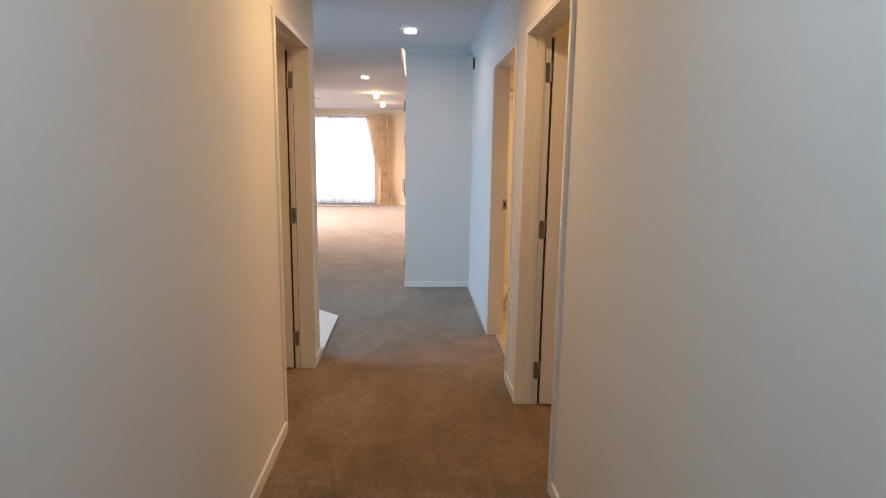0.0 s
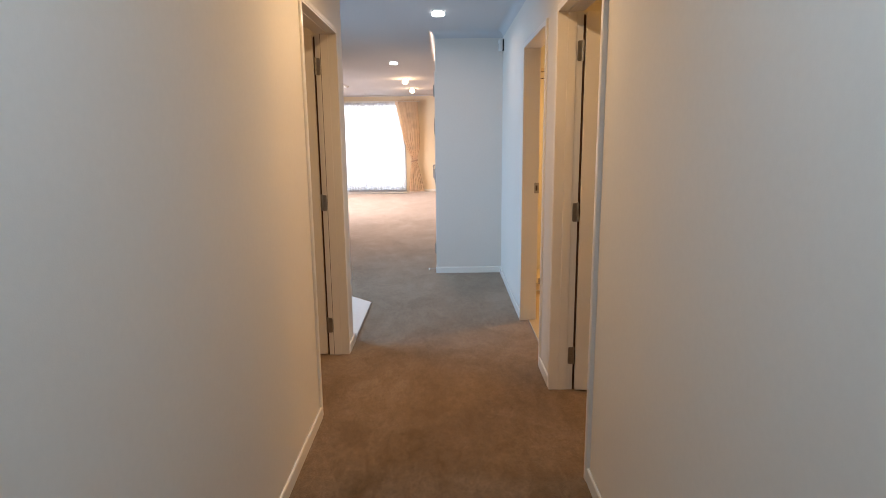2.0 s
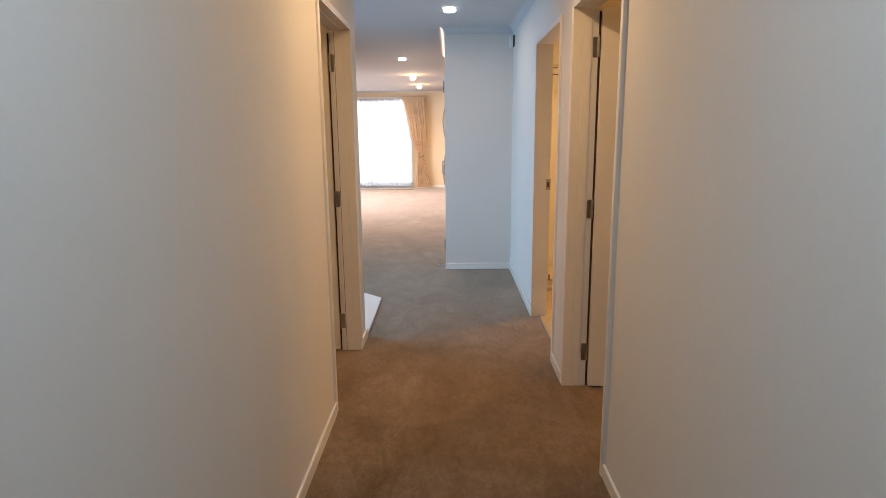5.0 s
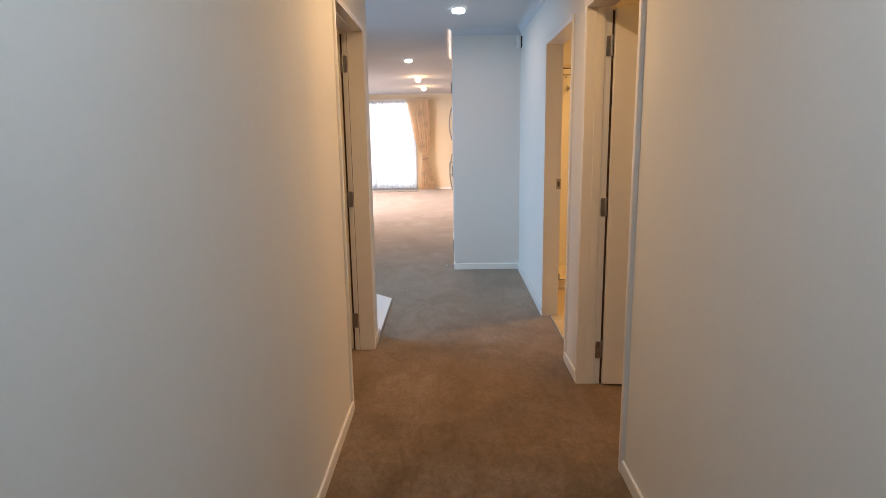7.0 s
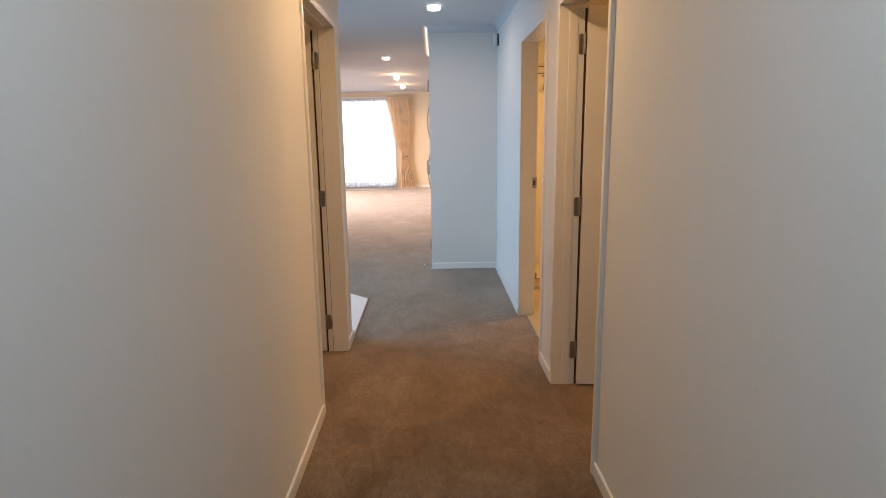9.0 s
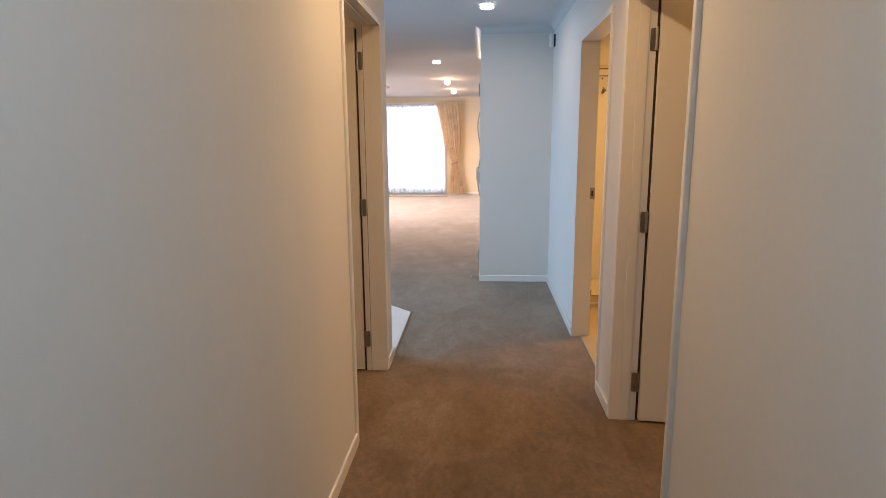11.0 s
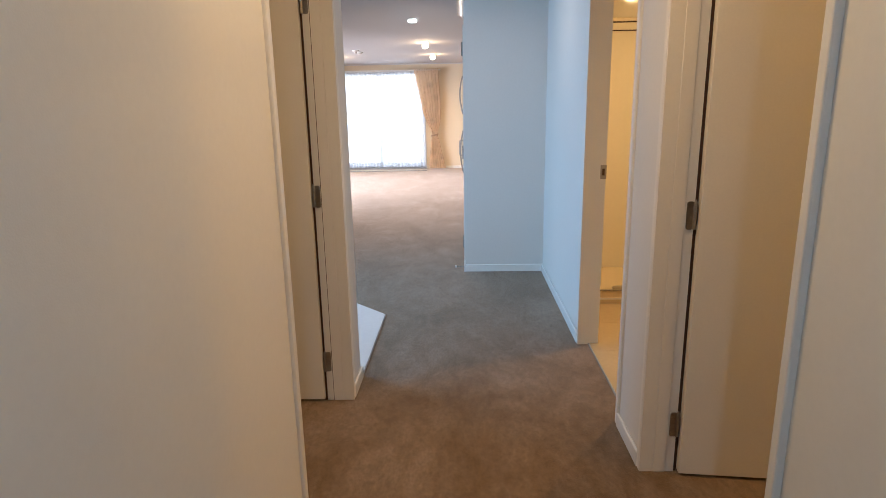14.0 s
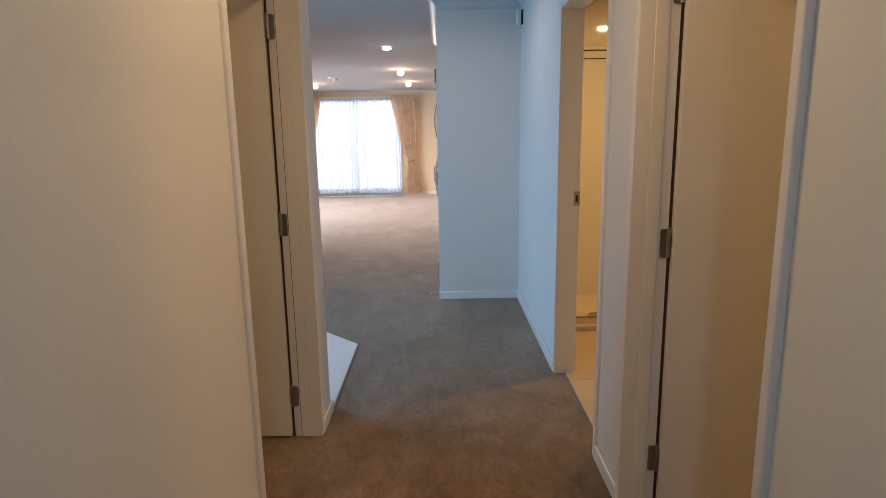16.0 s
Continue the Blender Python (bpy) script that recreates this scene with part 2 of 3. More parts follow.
def structure(name, bm, mat, label, category, smooth=False):
    return tagged(part(name, bm, mat, smooth=smooth), label, category, kind="structure")


# ---------------------------------------------------------------- structure: floor, ceiling, walls
structure("floor", boxes((-6.0, 4.5, SOUTH - 0.3, YF + 0.3, -0.12, 0.0)), CARPET, "brown-grey cut-pile carpet with trodden patches", "carpet")
structure("ceiling", boxes((-6.0, 4.5, SOUTH - 0.3, YF + 0.3, ZC, ZC + 0.12)), CEIL, "plain white plaster ceiling", "ceiling")

T = ZC
EY0, EY1 = 4.34, 6.02          # glazing beside the front door
VY0, VY1 = 9.36, 13.04         # unseen second living room window, added to light the carpet
JO = 0.032       # jamb thickness, in which the wall opening is larger than the clear opening
structure("wall_west_hall", boxes(
    (XL - WT, XL, SOUTH, LY0 - JO, 0, T), (XL - WT, XL, LY0 - JO, LY1 + JO, HEAD + JO, T), (XL - WT, XL, LY1 + JO, LEND, 0, T)),
    WALL, "off-white painted plaster wall of the hall", "wall")
structure("wall_east_hall", boxes(
    (XR, XR + WT, SOUTH, RY0 - JO, 0, T), (XR, XR + WT, RY0 - JO, RY1 + JO, HEAD + JO, T), (XR, XR + WT, RY1 + JO, BY0 - JO, 0, T),
    (XR, XR + WT, BY0 - JO, BY1 + JO, HEAD + JO, T), (XR, XR + WT, BY1 + JO, YB + 0.1, 0, T)),
    WALL, "off-white painted plaster wall with two doorways", "wall")
structure("wall_hall_end", boxes((0.0, XR, YB, YB + WT, 0, T)), WALL, "pale painted wall that closes the hall", "wall")
DY0, DY1 = 6.46, 7.22            # cupboard door in the side wall
structure("wall_side_living", boxes(
    (0.0, 0.10, YB + WT, DY0 - JO, 0, T), (0.0, 0.10, DY0 - JO, DY1 + JO, HEAD + JO, T), (0.0, 0.10, DY1 + JO, 8.35, 0, T)),
    WALL, "painted wall of the living room side", "wall")
structure("wall_south_hall", boxes((XL - WT, XR + WT, SOUTH - 0.1, SOUTH, 0, T)), WALL, "plain painted end wall", "wall")
structure("wall_entry_south", boxes((-2.6, XL - WT, LEND - 0.10, LEND, 0, T)), WALL, "plain painted wall of the entry", "wall")
structure("wall_entry_west", boxes((-2.7, -2.6, LEND - 0.1, EY0, 0, T), (-2.7, -2.6, EY1, 6.6, 0, T), (-2.7, -2.6, EY0, EY1, 2.08, T), (-2.7, -2.6, EY0, EY1, 0, 0.12)), WALL, "plain painted wall of the entry", "wall")
structure("wall_living_south", boxes((-5.2, -2.7, 6.5, 6.6, 0, T)), FARWALL, "plain painted living room wall", "wall")
structure("wall_living_west", boxes((-5.3, -5.2, 6.5, VY0, 0, T), (-5.3, -5.2, VY1, YF, 0, T), (-5.3, -5.2, VY0, VY1, 1.64, T), (-5.3, -5.2, VY0, VY1, 0, 0.16)), FARWALL, "plain painted living room wall", "wall")
WX0, WX1, WZ0, WZ1 = -2.95, -0.86, 0.02, 2.20
structure("wall_living_north", boxes(
    (-5.3, WX0, YF, YF + 0.14, 0, T), (WX0, WX1, YF, YF + 0.14, WZ1, T), (WX1, 3.4, YF, YF + 0.14, 0, T)),
    FARWALL, "warm cream painted living room wall", "wall")
structure("wall_living_east", boxes((3.3, 3.4, 6.4, YF, 0, T)), FARWALL, "plain painted kitchen wall", "wall")
structure("wall_kitchen_south", boxes((XR + WT, 3.4, YB, YB + WT, 0, T)), WALL, "plain painted wall", "wall")
# bedrooms and bathroom behind the doors
structure("wall_bedroom_west", boxes((-4.3, -4.2, SOUTH, LEND, 0, T), (-4.2, XL - WT, SOUTH - 0.1, SOUTH, 0, T), (-4.2, -2.6, LEND - 0.1, LEND, 0, T)),
          WALL, "plain painted bedroom walls", "wall")
structure("wall_bedroom_east", boxes((4.2, 4.3, SOUTH, 3.65, 0, T), (XR + WT, 4.2, SOUTH - 0.1, SOUTH, 0, T), (XR + WT, 4.2, 3.53, 3.62, 0, T)),
          WALL, "plain painted bedroom walls", "wall")
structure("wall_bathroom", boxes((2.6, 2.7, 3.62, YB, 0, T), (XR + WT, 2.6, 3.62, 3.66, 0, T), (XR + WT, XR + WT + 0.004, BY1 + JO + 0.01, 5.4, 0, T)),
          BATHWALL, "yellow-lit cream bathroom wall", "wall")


def cove(name, p, q, out, m0=0, m1=0, size=0.064, steps=12, mat=None):
    """Hollow plaster cornice from p to q under the ceiling; out: way from the wall; m0, m1: mitres (1 outer corner, -1 inner)."""
    p, q, out = Vector(p), Vector(q), Vector(out)
    d = (q - p).normalized()
    prof = []
    for i in range(steps + 1):
        a = math.pi / 2 * i / steps
        prof.append((0.0008 + size - size * math.cos(a), 0.0008 + size - size * math.sin(a)))
    bm = bmesh.new()
    ends = []
    for base, s, mm in ((p, -1, m0), (q, 1, m1)):
        ends.append([bm.verts.new(base + out * o + d * (s * mm * o) + Vector((0, 0, ZC - h))) for o, h in prof])
    for i in range(len(prof) - 1):
        bm.faces.new((ends[0][i], ends[0][i + 1], ends[1][i + 1], ends[1][i]))
    return structure(name, bm, mat or CEIL, "white plaster cove cornice", "cornice", True)


cove("cornice", (XL, SOUTH, 0), (XL, LEND, 0), (1, 0, 0), -1, 1)
cove("cornice", (XR, SOUTH, 0), (XR, YB, 0), (-1, 0, 0), -1, -1)
cove("cornice", (0, YB, 0), (XR, YB, 0), (0, -1, 0), 1, -1)
# living-side run in whiter enamel, standing in for the room light on it
cove("cornice", (0, YB, 0), (0, 8.35, 0), (-1, 0, 0), 1, 1, mat=SKIRT)
cove("cornice", (-5.2, YF, 0), (3.3, YF, 0), (0, -1, 0), -1, -1, 0.025)
cove("cornice", (-2.6, LEND, 0), (XL, LEND, 0), (0, 1, 0), -1, 1)
cove("cornice", (XL, SOUTH, 0), (XR, SOUTH, 0), (0, 1, 0), -1, -1)

SKH, SKT = 0.062, 0.013


def skirting(x0, x1, y0, y1):
    bm = boxes((x0, x1, y0, y1, 0, SKH))
    top = [e for e in bm.edges if all(v.co.z > SKH - 1e-4 for v in e.verts)]
    bmesh.ops.bevel(bm, geom=top, offset=0.008, segments=3, affect="EDGES", profile=0.5)
    structure("baseboard", bm, SKIRT, "low white enamelled baseboard", "baseboard")


AW, AT = 0.036, 0.010             # architrave width and how far it stands proud
skirting(XL, XL + SKT, SOUTH, LY0 - AW)
skirting(XL, XL + SKT, LY1 + AW, LEND + SKT)
skirting(XL - 1.9, XL, LEND, LEND + SKT)
skirting(XR - SKT, XR, SOUTH, RY0 - AW)
skirting(XR - SKT, XR, RY1 + AW, BY0 - AW)
skirting(XR - SKT, XR, BY1 + AW, YB - SKT)
skirting(0.0, XR, YB - SKT, YB)
skirting(-SKT, 0.0, YB - SKT, DY0 - AW)
skirting(-SKT, 0.0, DY1 + AW, 8.35)
skirting(WX1 + 0.05, 3.3, YF - SKT, YF)
skirting(-5.2, WX0 - 0.05, YF - SKT, YF)


def hinge(parent, at, side):
    """Steel butt hinge: a leaf on the jamb, a knuckle, screws. side: which way the door leaf lies in x."""
    x, y, z = at
    bm = bmesh.new()
    box(bm, *sorted((x - side * 0.027, x - side * 0.003)), y - 0.0035, y, z - 0.049, z + 0.049)
    bmesh.ops.bevel(bm, geom=[e for e in bm.edges if abs(e.verts[0].co.y - e.verts[1].co.y) > 0.002], offset=0.008, segments=4, affect="EDGES", profile=0.5)
    h = part("hinge", bm, HINGE, parent, "dull dark steel butt hinge with rounded corners")
    bm = bmesh.new()
    for k in range(5):
        cyl(bm, 0.0066, 0.0066, 0.0182, pose(x, y - 0.006, z - 0.038 + k * 0.019), 14)
    cyl(bm, 0.005, 0.003, 0.008, pose(x, y - 0.006, z + 0.051), 12)
    part("knuckle", bm, HINGE, h)
    bm = bmesh.new()
    for dz in (-0.03, 0.0, 0.03):
        cyl(bm, 0.0042, 0.0038, 0.002, Matrix.Translation((x - side * (0.015 + (0.005 if dz else -0.004)), y - 0.0042, z + dz)) @ pose(0, 0, 0, 90), 10)
    part("screw", bm, STEEL, h)
    return h


def door_set(name, face, side, y0, y1, depth, hinged, label, strike=False, arch=0.012, near=0.018, groove=False):
    """Enamelled door frame in a wall whose hall face is at x = face; side: +1 where the room lies at greater x."""
    fr = thing(name, label, "door frame")
    fr["kind"] = "structure"
    xa, xb = face - side * AT, face + side * depth
    lo, hi = min(xa, xb), max(xa, xb)
    s0, sx = face + side * 0.040, face + side * 0.086             # the planted stop lies between these, the rebate for the leaf beyond
    def span(a, b):
        return (min(a, b), max(a, b))
    for y, s in ((y0, -1), (y1, 1)):
        ys = span(y + s * 0.004, y + s * JO)
        part("jamb", boxes((lo, hi, *ys, 0, HEAD + JO), bevel=0.0012), TRIM, fr)
        if hinged:
            part("door_stop_bead", boxes((*span(s0, sx), *span(y + s * 0.0018, y + s * 0.008), 0, HEAD), bevel=0.002), TRIM, fr)
            if groove:
                part("paint_line", boxes((*span(sx, sx + side * 0.002), *span(y + s * 0.0034, y + s * 0.008), 0, HEAD)), DARK, fr, "dark open joint beside the stop")
        proud = arch if s > 0 else near
        part("architrave", boxes((*span(face - side * proud, face + side * 0.007), *span(y + s * 0.012, y + s * (AW + 0.006)), 0, HEAD + AW), bevel=0.005), TRIM, fr)
    part("head_jamb", boxes((lo, hi, y0 - 0.004, y1 + 0.004, HEAD + 0.004, HEAD + JO), bevel=0.0012), TRIM, fr)
    if hinged:
        part("head_stop", boxes((*span(s0, sx), y0, y1, HEAD, HEAD + 0.008), bevel=0.0025), TRIM, fr)
    part("head_architrave", boxes((*span(face - side * arch, face + side * 0.007), y0 - 0.010, y1 + 0.010, HEAD + 0.012, HEAD + AW), bevel=0.004), TRIM, fr)
    if hinged:
        # dark pieces behind the leaf edge, put in for the shade of the gap
        part("gap_shade_back", boxes((*span(face + side * (depth - 0.004), face + side * (depth + 0.05)), y1 + 0.0335, y1 + 0.06, 0, HEAD - 0.012)), DARK, fr, "dark backing put in for the shade of the hinge gap")
        part("gap_shade_strip", boxes((*span(face + side * depth, face + side * (depth + 0.0105)), y1 + 0.008, y1 + 0.033, 0.002, HEAD - 0.012)), DARK, fr, "dark strip put in for the shade of the hinge gap")
        for z in (0.20, 0.99, 1.80):
            hinge(fr, (face + side * depth, y1 + 0.0042, z), side)
    if strike:
        pl = part("strike_plate", boxes((*span(face + side * 0.080, face + side * 0.113), y1 + 0.0005, y1 + 0.005, 0.970, 1.047), bevel=0.001), STEEL, fr, "steel latch strike plate")
        part("strike_hole", boxes((*span(face + side * 0.089, face + side * 0.102), y1 - 0.0005, y1 + 0.003, 0.990, 1.027)), DARK, pl)
    return fr


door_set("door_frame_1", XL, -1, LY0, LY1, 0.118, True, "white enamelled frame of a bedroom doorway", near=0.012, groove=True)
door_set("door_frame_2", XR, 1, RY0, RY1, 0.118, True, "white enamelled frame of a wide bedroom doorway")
door_set("door_frame_3", XR, 1, BY0, BY1, 0.110, False, "white enamelled frame of the bathroom doorway", strike=True, arch=0.009, near=0.012)


def lever(parent, x, y, z, ys, xdir):
    """Lever handle on a face that looks along y (ys: -1 or 1)."""
    rose = part("door_handle", lathe([(0.0, 0.0), (0.026, 0.0), (0.026, 0.006), (0.022, 0.009), (0.0, 0.009)], 24,
                Matrix.Translation((x, y, z)) @ pose(0, 0, 0, 90 if ys < 0 else -90)), STEEL, parent, "satin steel lever handle", True)
    pts = [(x, y, z), (x, y + ys * 0.035, z), (x + xdir * 0.01, y + ys * 0.048, z), (x + xdir * 0.06, y + ys * 0.05, z), (x + xdir * 0.115, y + ys * 0.048, z)]
    part("lever", tube(pts, 0.008), STEEL, rose, smooth=True)


def open_leaf(name, hx, face_y, width, side, turn, label):
    """Flush leaf that hangs at x = hx with its hall-side face at y = face_y; side: which way it reaches in x; turn: degrees past square."""
    d = thing(name, label, "door", at=(hx, face_y, 0))
    d.rotation_euler = (0, 0, radians(turn))
    part("leaf", boxes((*sorted((0, side * width)), 0.0, 0.038, 0.012, HEAD - 0.004), bevel=0.002), DOOR, d)
    lever(d, side * (width - 0.06), 0.0, 1.0, -1, -side)
    return d


open_leaf("door_1", XL - 0.129, 3.986, 0.79, -1, 0.0, "cream enamelled flush door standing open into the bedroom")
open_leaf("door_2", XR + 0.127, 3.408, 0.83, 1, -5.4, "cream enamelled flush door open a little past square")


# ---------------------------------------------------------------- living room window, curtains
win = tagged(new("window_1"), "wide aluminium sliding door behind net curtains", "window", kind="structure")
FW = 0.05
part("window_frame", boxes((WX0, WX0 + FW, YF + 0.03, YF + 0.11, WZ0, WZ1), (WX1 - FW, WX1, YF + 0.03, YF + 0.11, WZ0, WZ1),
     (WX0 + FW, WX1 - FW, YF + 0.03, YF + 0.11, WZ1 - FW, WZ1), (WX0 + FW, WX1 - FW, YF + 0.03, YF + 0.11, WZ0, WZ0 + FW)), ALU, win)
mid = (WX0 + WX1) / 2
part("mullion", boxes((mid - 0.03, mid + 0.03, YF + 0.04, YF + 0.10, WZ0 + FW, WZ1 - FW)), ALU, win)
for a, b in ((WX0 + FW, mid - 0.03), (mid + 0.03, WX1 - FW)):
    pane = part("pane", boxes((a, b, YF + 0.066, YF + 0.072, WZ0 + FW, WZ1 - FW)), GLASS, win)
    pane.visible_shadow = False
part("window_sill", boxes((WX0, WX1, YF - 0.01, YF + 0.14, 0.0, WZ0)), ALU, win)
structure("backdrop", boxes((WX0 - 1.2, WX1 + 1.2, YF + 0.9, YF + 0.95, -0.5, 3.2)), OUTSIDE, "bright overcast daylight outside the window", "sky")


def cloth(name, left, right, y, z0, z1, folds, depth, mat, parent, rows=30, seed=1, hem=0.0):
    """Hanging gathered cloth between left(z) and right(z), functions of height, with folds that open towards the hem."""
    rnd = random.Random(seed)
    ph = [rnd.uniform(0, 6.28) for _ in range(6)]
    n = folds * 9
    bm = bmesh.new()
    grid = []
    for j in range(rows + 1):
        t = j / rows
        z = z1 + (z0 - z1) * t
        a, b = left(z), right(z)
        row = []
        for i in range(n + 1):
            u = i / n
            w = u * folds * 2 * math.pi + 0.7 * math.sin(3 * u * 6.28 + ph[0]) + 0.5 * t * math.sin(5.1 * u + ph[1])
            dd = depth * (0.55 + 0.45 * t) * (math.sin(w) + 0.35 * math.sin(2.3 * w + ph[2]))
            zz = z + (hem * math.sin(9 * u * 6.28 + ph[3]) if j == rows else 0)
            row.append(bm.verts.new((a + (b - a) * u + 0.25 * depth * math.sin(2 * w), y + dd, zz)))
        grid.append(row)
    for j in range(rows):
        for i in range(n):
            bm.faces.new((grid[j][i], grid[j][i + 1], grid[j + 1][i + 1], grid[j + 1][i]))
    bmesh.ops.solidify(bm, geom=bm.faces[:], thickness=0.002)
    return part(name, bm, mat, parent, smooth=True)


def net(name, x0, x1, seed):
    c = thing(name, "white net curtain, gathered and backlit, to the floor", "curtain", "net curtains at the window", at=(x0, YF - 0.07, 0))
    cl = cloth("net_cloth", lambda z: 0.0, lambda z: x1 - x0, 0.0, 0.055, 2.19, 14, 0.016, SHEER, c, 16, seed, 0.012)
    hm = bmesh.new()
    n, w = 84, x1 - x0
    rows = [[hm.verts.new((w * i / n, -0.022 + 0.012 * math.sin(i * 1.05 + seed), z)) for i in range(n + 1)] for z in (0.05, 0.10)]
    rows.append([hm.verts.new((w * i / n, -0.022 + 0.012 * math.sin(i * 1.05 + seed), 0.145 + 0.022 * abs(math.sin(i * 0.26 + seed)))) for i in range(n + 1)])
    for a, b in zip(rows, rows[1:]):
        for i in range(n):
            hm.faces.new((a[i], a[i + 1], b[i + 1], b[i]))
    bmesh.ops.solidify(hm, geom=hm.faces[:], thickness=0.002)
    part("lace_hem", hm, SHEER, c, "scalloped lace hem", True)
    part("heading_tape", boxes((0.0, x1 - x0, -0.004, 0.004, 2.165, 2.20)), SHEER, c)
    return c


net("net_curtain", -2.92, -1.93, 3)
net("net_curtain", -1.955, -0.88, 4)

rail = thing("curtain_rail", "white curtain track above the window", "curtain rail", at=(0, YF - 0.11, 2.215))
part("track", boxes((-3.25, -0.50, -0.016, 0.016, -0.014, 0.014), bevel=0.003), PLASTIC, rail)
for x in (-3.2, -2.3, -1.4, -0.6):
    part("bracket", boxes((x - 0.012, x + 0.012, 0.012, 0.11, -0.010, 0.016)), PLASTIC, rail)


# drape cloth darkened, to stand in for the shade of its folds
TIE = material("tie_back_shaded_cloth", (0.50, 0.36, 0.25), rough=0.8, var=0.12, scale=20, fine=300)


def drape(name, xo, sgn, seed):
    """A tied-back drape: outer top edge at xo; sgn +1 when the window lies at smaller x."""
    c = thing(name, "gold-beige patterned drape tied back beside the window", "curtain", "drapes at the window", at=(xo, YF - 0.12, 0))
    tie = 0.775

    def profile(z, keys):
        """Smooth width between (height, offset) keys, from the heading down to the hem."""
        for (za, xa), (zb, xb) in zip(keys, keys[1:]):
            if z >= zb:
                t = max(0.0, min(1.0, (za - z) / (za - zb)))
                t = t * 0.5 + 0.5 * t * t * (3 - 2 * t)
                return sgn * (xa + (xb - xa) * t)
        return sgn * keys[-1][1]

    def outer(z):
        return profile(z, [(2.24, 0.0), (1.45, 0.045), (1.1, 0.03), (tie, -0.045), (0.6, 0.01), (0.0, 0.14)])

    def inner(z):
        return profile(z, [(2.24, -0.545), (1.35, -0.38), (tie, -0.165), (0.55, -0.205), (0.0, -0.25)])

    cloth("drape_cloth", inner, outer, 0.0, 0.012, 2.24, 7, 0.014, DRAPE, c, 40, seed, 0.004)
    hd = bmesh.new()
    for k in range(11):
        x = -sgn * (0.015 + 0.0515 * k)
        box(hd, x - 0.012, x + 0.012, -0.050, -0.022, 2.13, 2.236, bevel=0.006)
    part("pleat_heading", hd, DRAPE, c)
    tb = bmesh.new()
    n = 24
    rings = []
    for i in range(n):
        a = 2 * math.pi * i / n
        px, py = -sgn * 0.105 + 0.072 * math.cos(a), 0.045 * math.sin(a)
        dz = 0.02 * math.cos(a) * sgn
        rings.append([tb.verts.new((px * 1.0, py, tie + dz + h)) for h in (-0.016, 0.016)] +
                     [tb.verts.new((px + 0.008 * math.cos(a), py + 0.008 * math.sin(a), tie + dz + h)) for h in (0.016, -0.016)])
    for i in range(n):
        r, s = rings[i], rings[(i + 1) % n]
        for k in range(4):
            tb.faces.new((r[k], r[(k + 1) % 4], s[(k + 1) % 4], s[k]))
    part("tie_back", tb, TIE, c, "cloth tie-back, darker than the drape in place of fold shade", True)
    return c


drape("drape", -0.55, 1, 11)
drape("drape", -3.20, -1, 12)

mat_ob = thing("floor_mat", "thin pale mat lying on the carpet before the window", "mat", at=(-1.78, 14.93, 0.0))
part("mat_field", boxes((-0.93, 0.93, -0.17, 0.17, 0.0, 0.012), bevel=0.004), MAT, mat_ob)
part("mat_edging", boxes((-0.95, 0.95, -0.19, -0.17, 0.0, 0.014), (-0.95, 0.95, 0.17, 0.19, 0.0, 0.014), (-0.95, -0.93, -0.17, 0.17, 0, 0.014), (0.93, 0.95, -0.17, 0.17, 0, 0.014)), GREY, mat_ob, "dark bound edge")


# ---------------------------------------------------------------- ceiling fittings
def downlight(x, y, warm, flush):
    d = thing("downlight", "round recessed ceiling downlight, switched on, white rim", "ceiling light", "ceiling downlights", at=(x, y, ZC))
    part("rim", lathe([(0.042, 0.006), (0.046, -0.004), (0.056, -0.006), (0.062, -0.004), (0.064, 0.001)], 36), PLASTIC, d, smooth=True)
    if warm:
        bulb = lathe([(0.0, -0.094), (0.026, -0.090), (0.044, -0.076), (0.052, -0.056), (0.048, -0.034), (0.036, -0.012), (0.032, 0.004)], 28)
        part("bulb", bulb, LAMPW, d, "glowing warm reflector bulb", True)
    elif flush:
        part("lens", lathe([(0.0, -0.009), (0.030, -0.0085), (0.043, -0.005)], 28), LAMPC, d, "glowing white lens", True)
    else:
        part("lens", lathe([(0.0, -0.037), (0.034, -0.036), (0.048, -0.032), (0.054, -0.025), (0.050, -0.014), (0.040, -0.004), (0.036, 0.003)], 28), LAMPC, d, "glowing white lens", True)


for (x, y, c, p) in DOWNLIGHTS:
    downlight(x, y, c == WARM, y < 4)

det = thing("smoke_alarm", "small white round smoke alarm under the ceiling", "smoke alarm", at=(-1.84, 12.40, ZC))
part("base", lathe([(0.0, 0.0), (0.055, 0.0), (0.055, -0.012), (0.050, -0.016), (0.0, -0.016)], 28), PLASTIC, det, smooth=False)
part("cover", lathe([(0.046, -0.016), (0.046, -0.026), (0.034, -0.038), (0.0, -0.040)], 28), PLASTIC, det, smooth=True)
rose = thing("ceiling_rose", "small white fitting on the ceiling", "ceiling fitting", at=(-1.86, 12.10, ZC))
part("base", lathe([(0.0, 0.0), (0.06, 0.0), (0.056, -0.018), (0.0, -0.02)], 24), PLASTIC, rose)
part("stem", lathe([(0.0, -0.02), (0.022, -0.02), (0.02, -0.05), (0.0, -0.052)], 18), PLASTIC, rose, smooth=True)

pir = thing("alarm_sensor", "small white alarm sensor high in the corner of the hall", "sensor", at=(XR, 6.20, 2.225))
# black block between housing and wall, in place of the shadow there
part("gap_shadow", boxes((-0.014, 0.0, -0.028, 0.028, -0.052, 0.052), bevel=0.002), SHADE, pir, "black block standing in for the shadow behind the sensor")
part("housing", boxes((-0.050, -0.014, -0.030, 0.030, -0.055, 0.055), bevel=0.008), PLASTIC, pir)
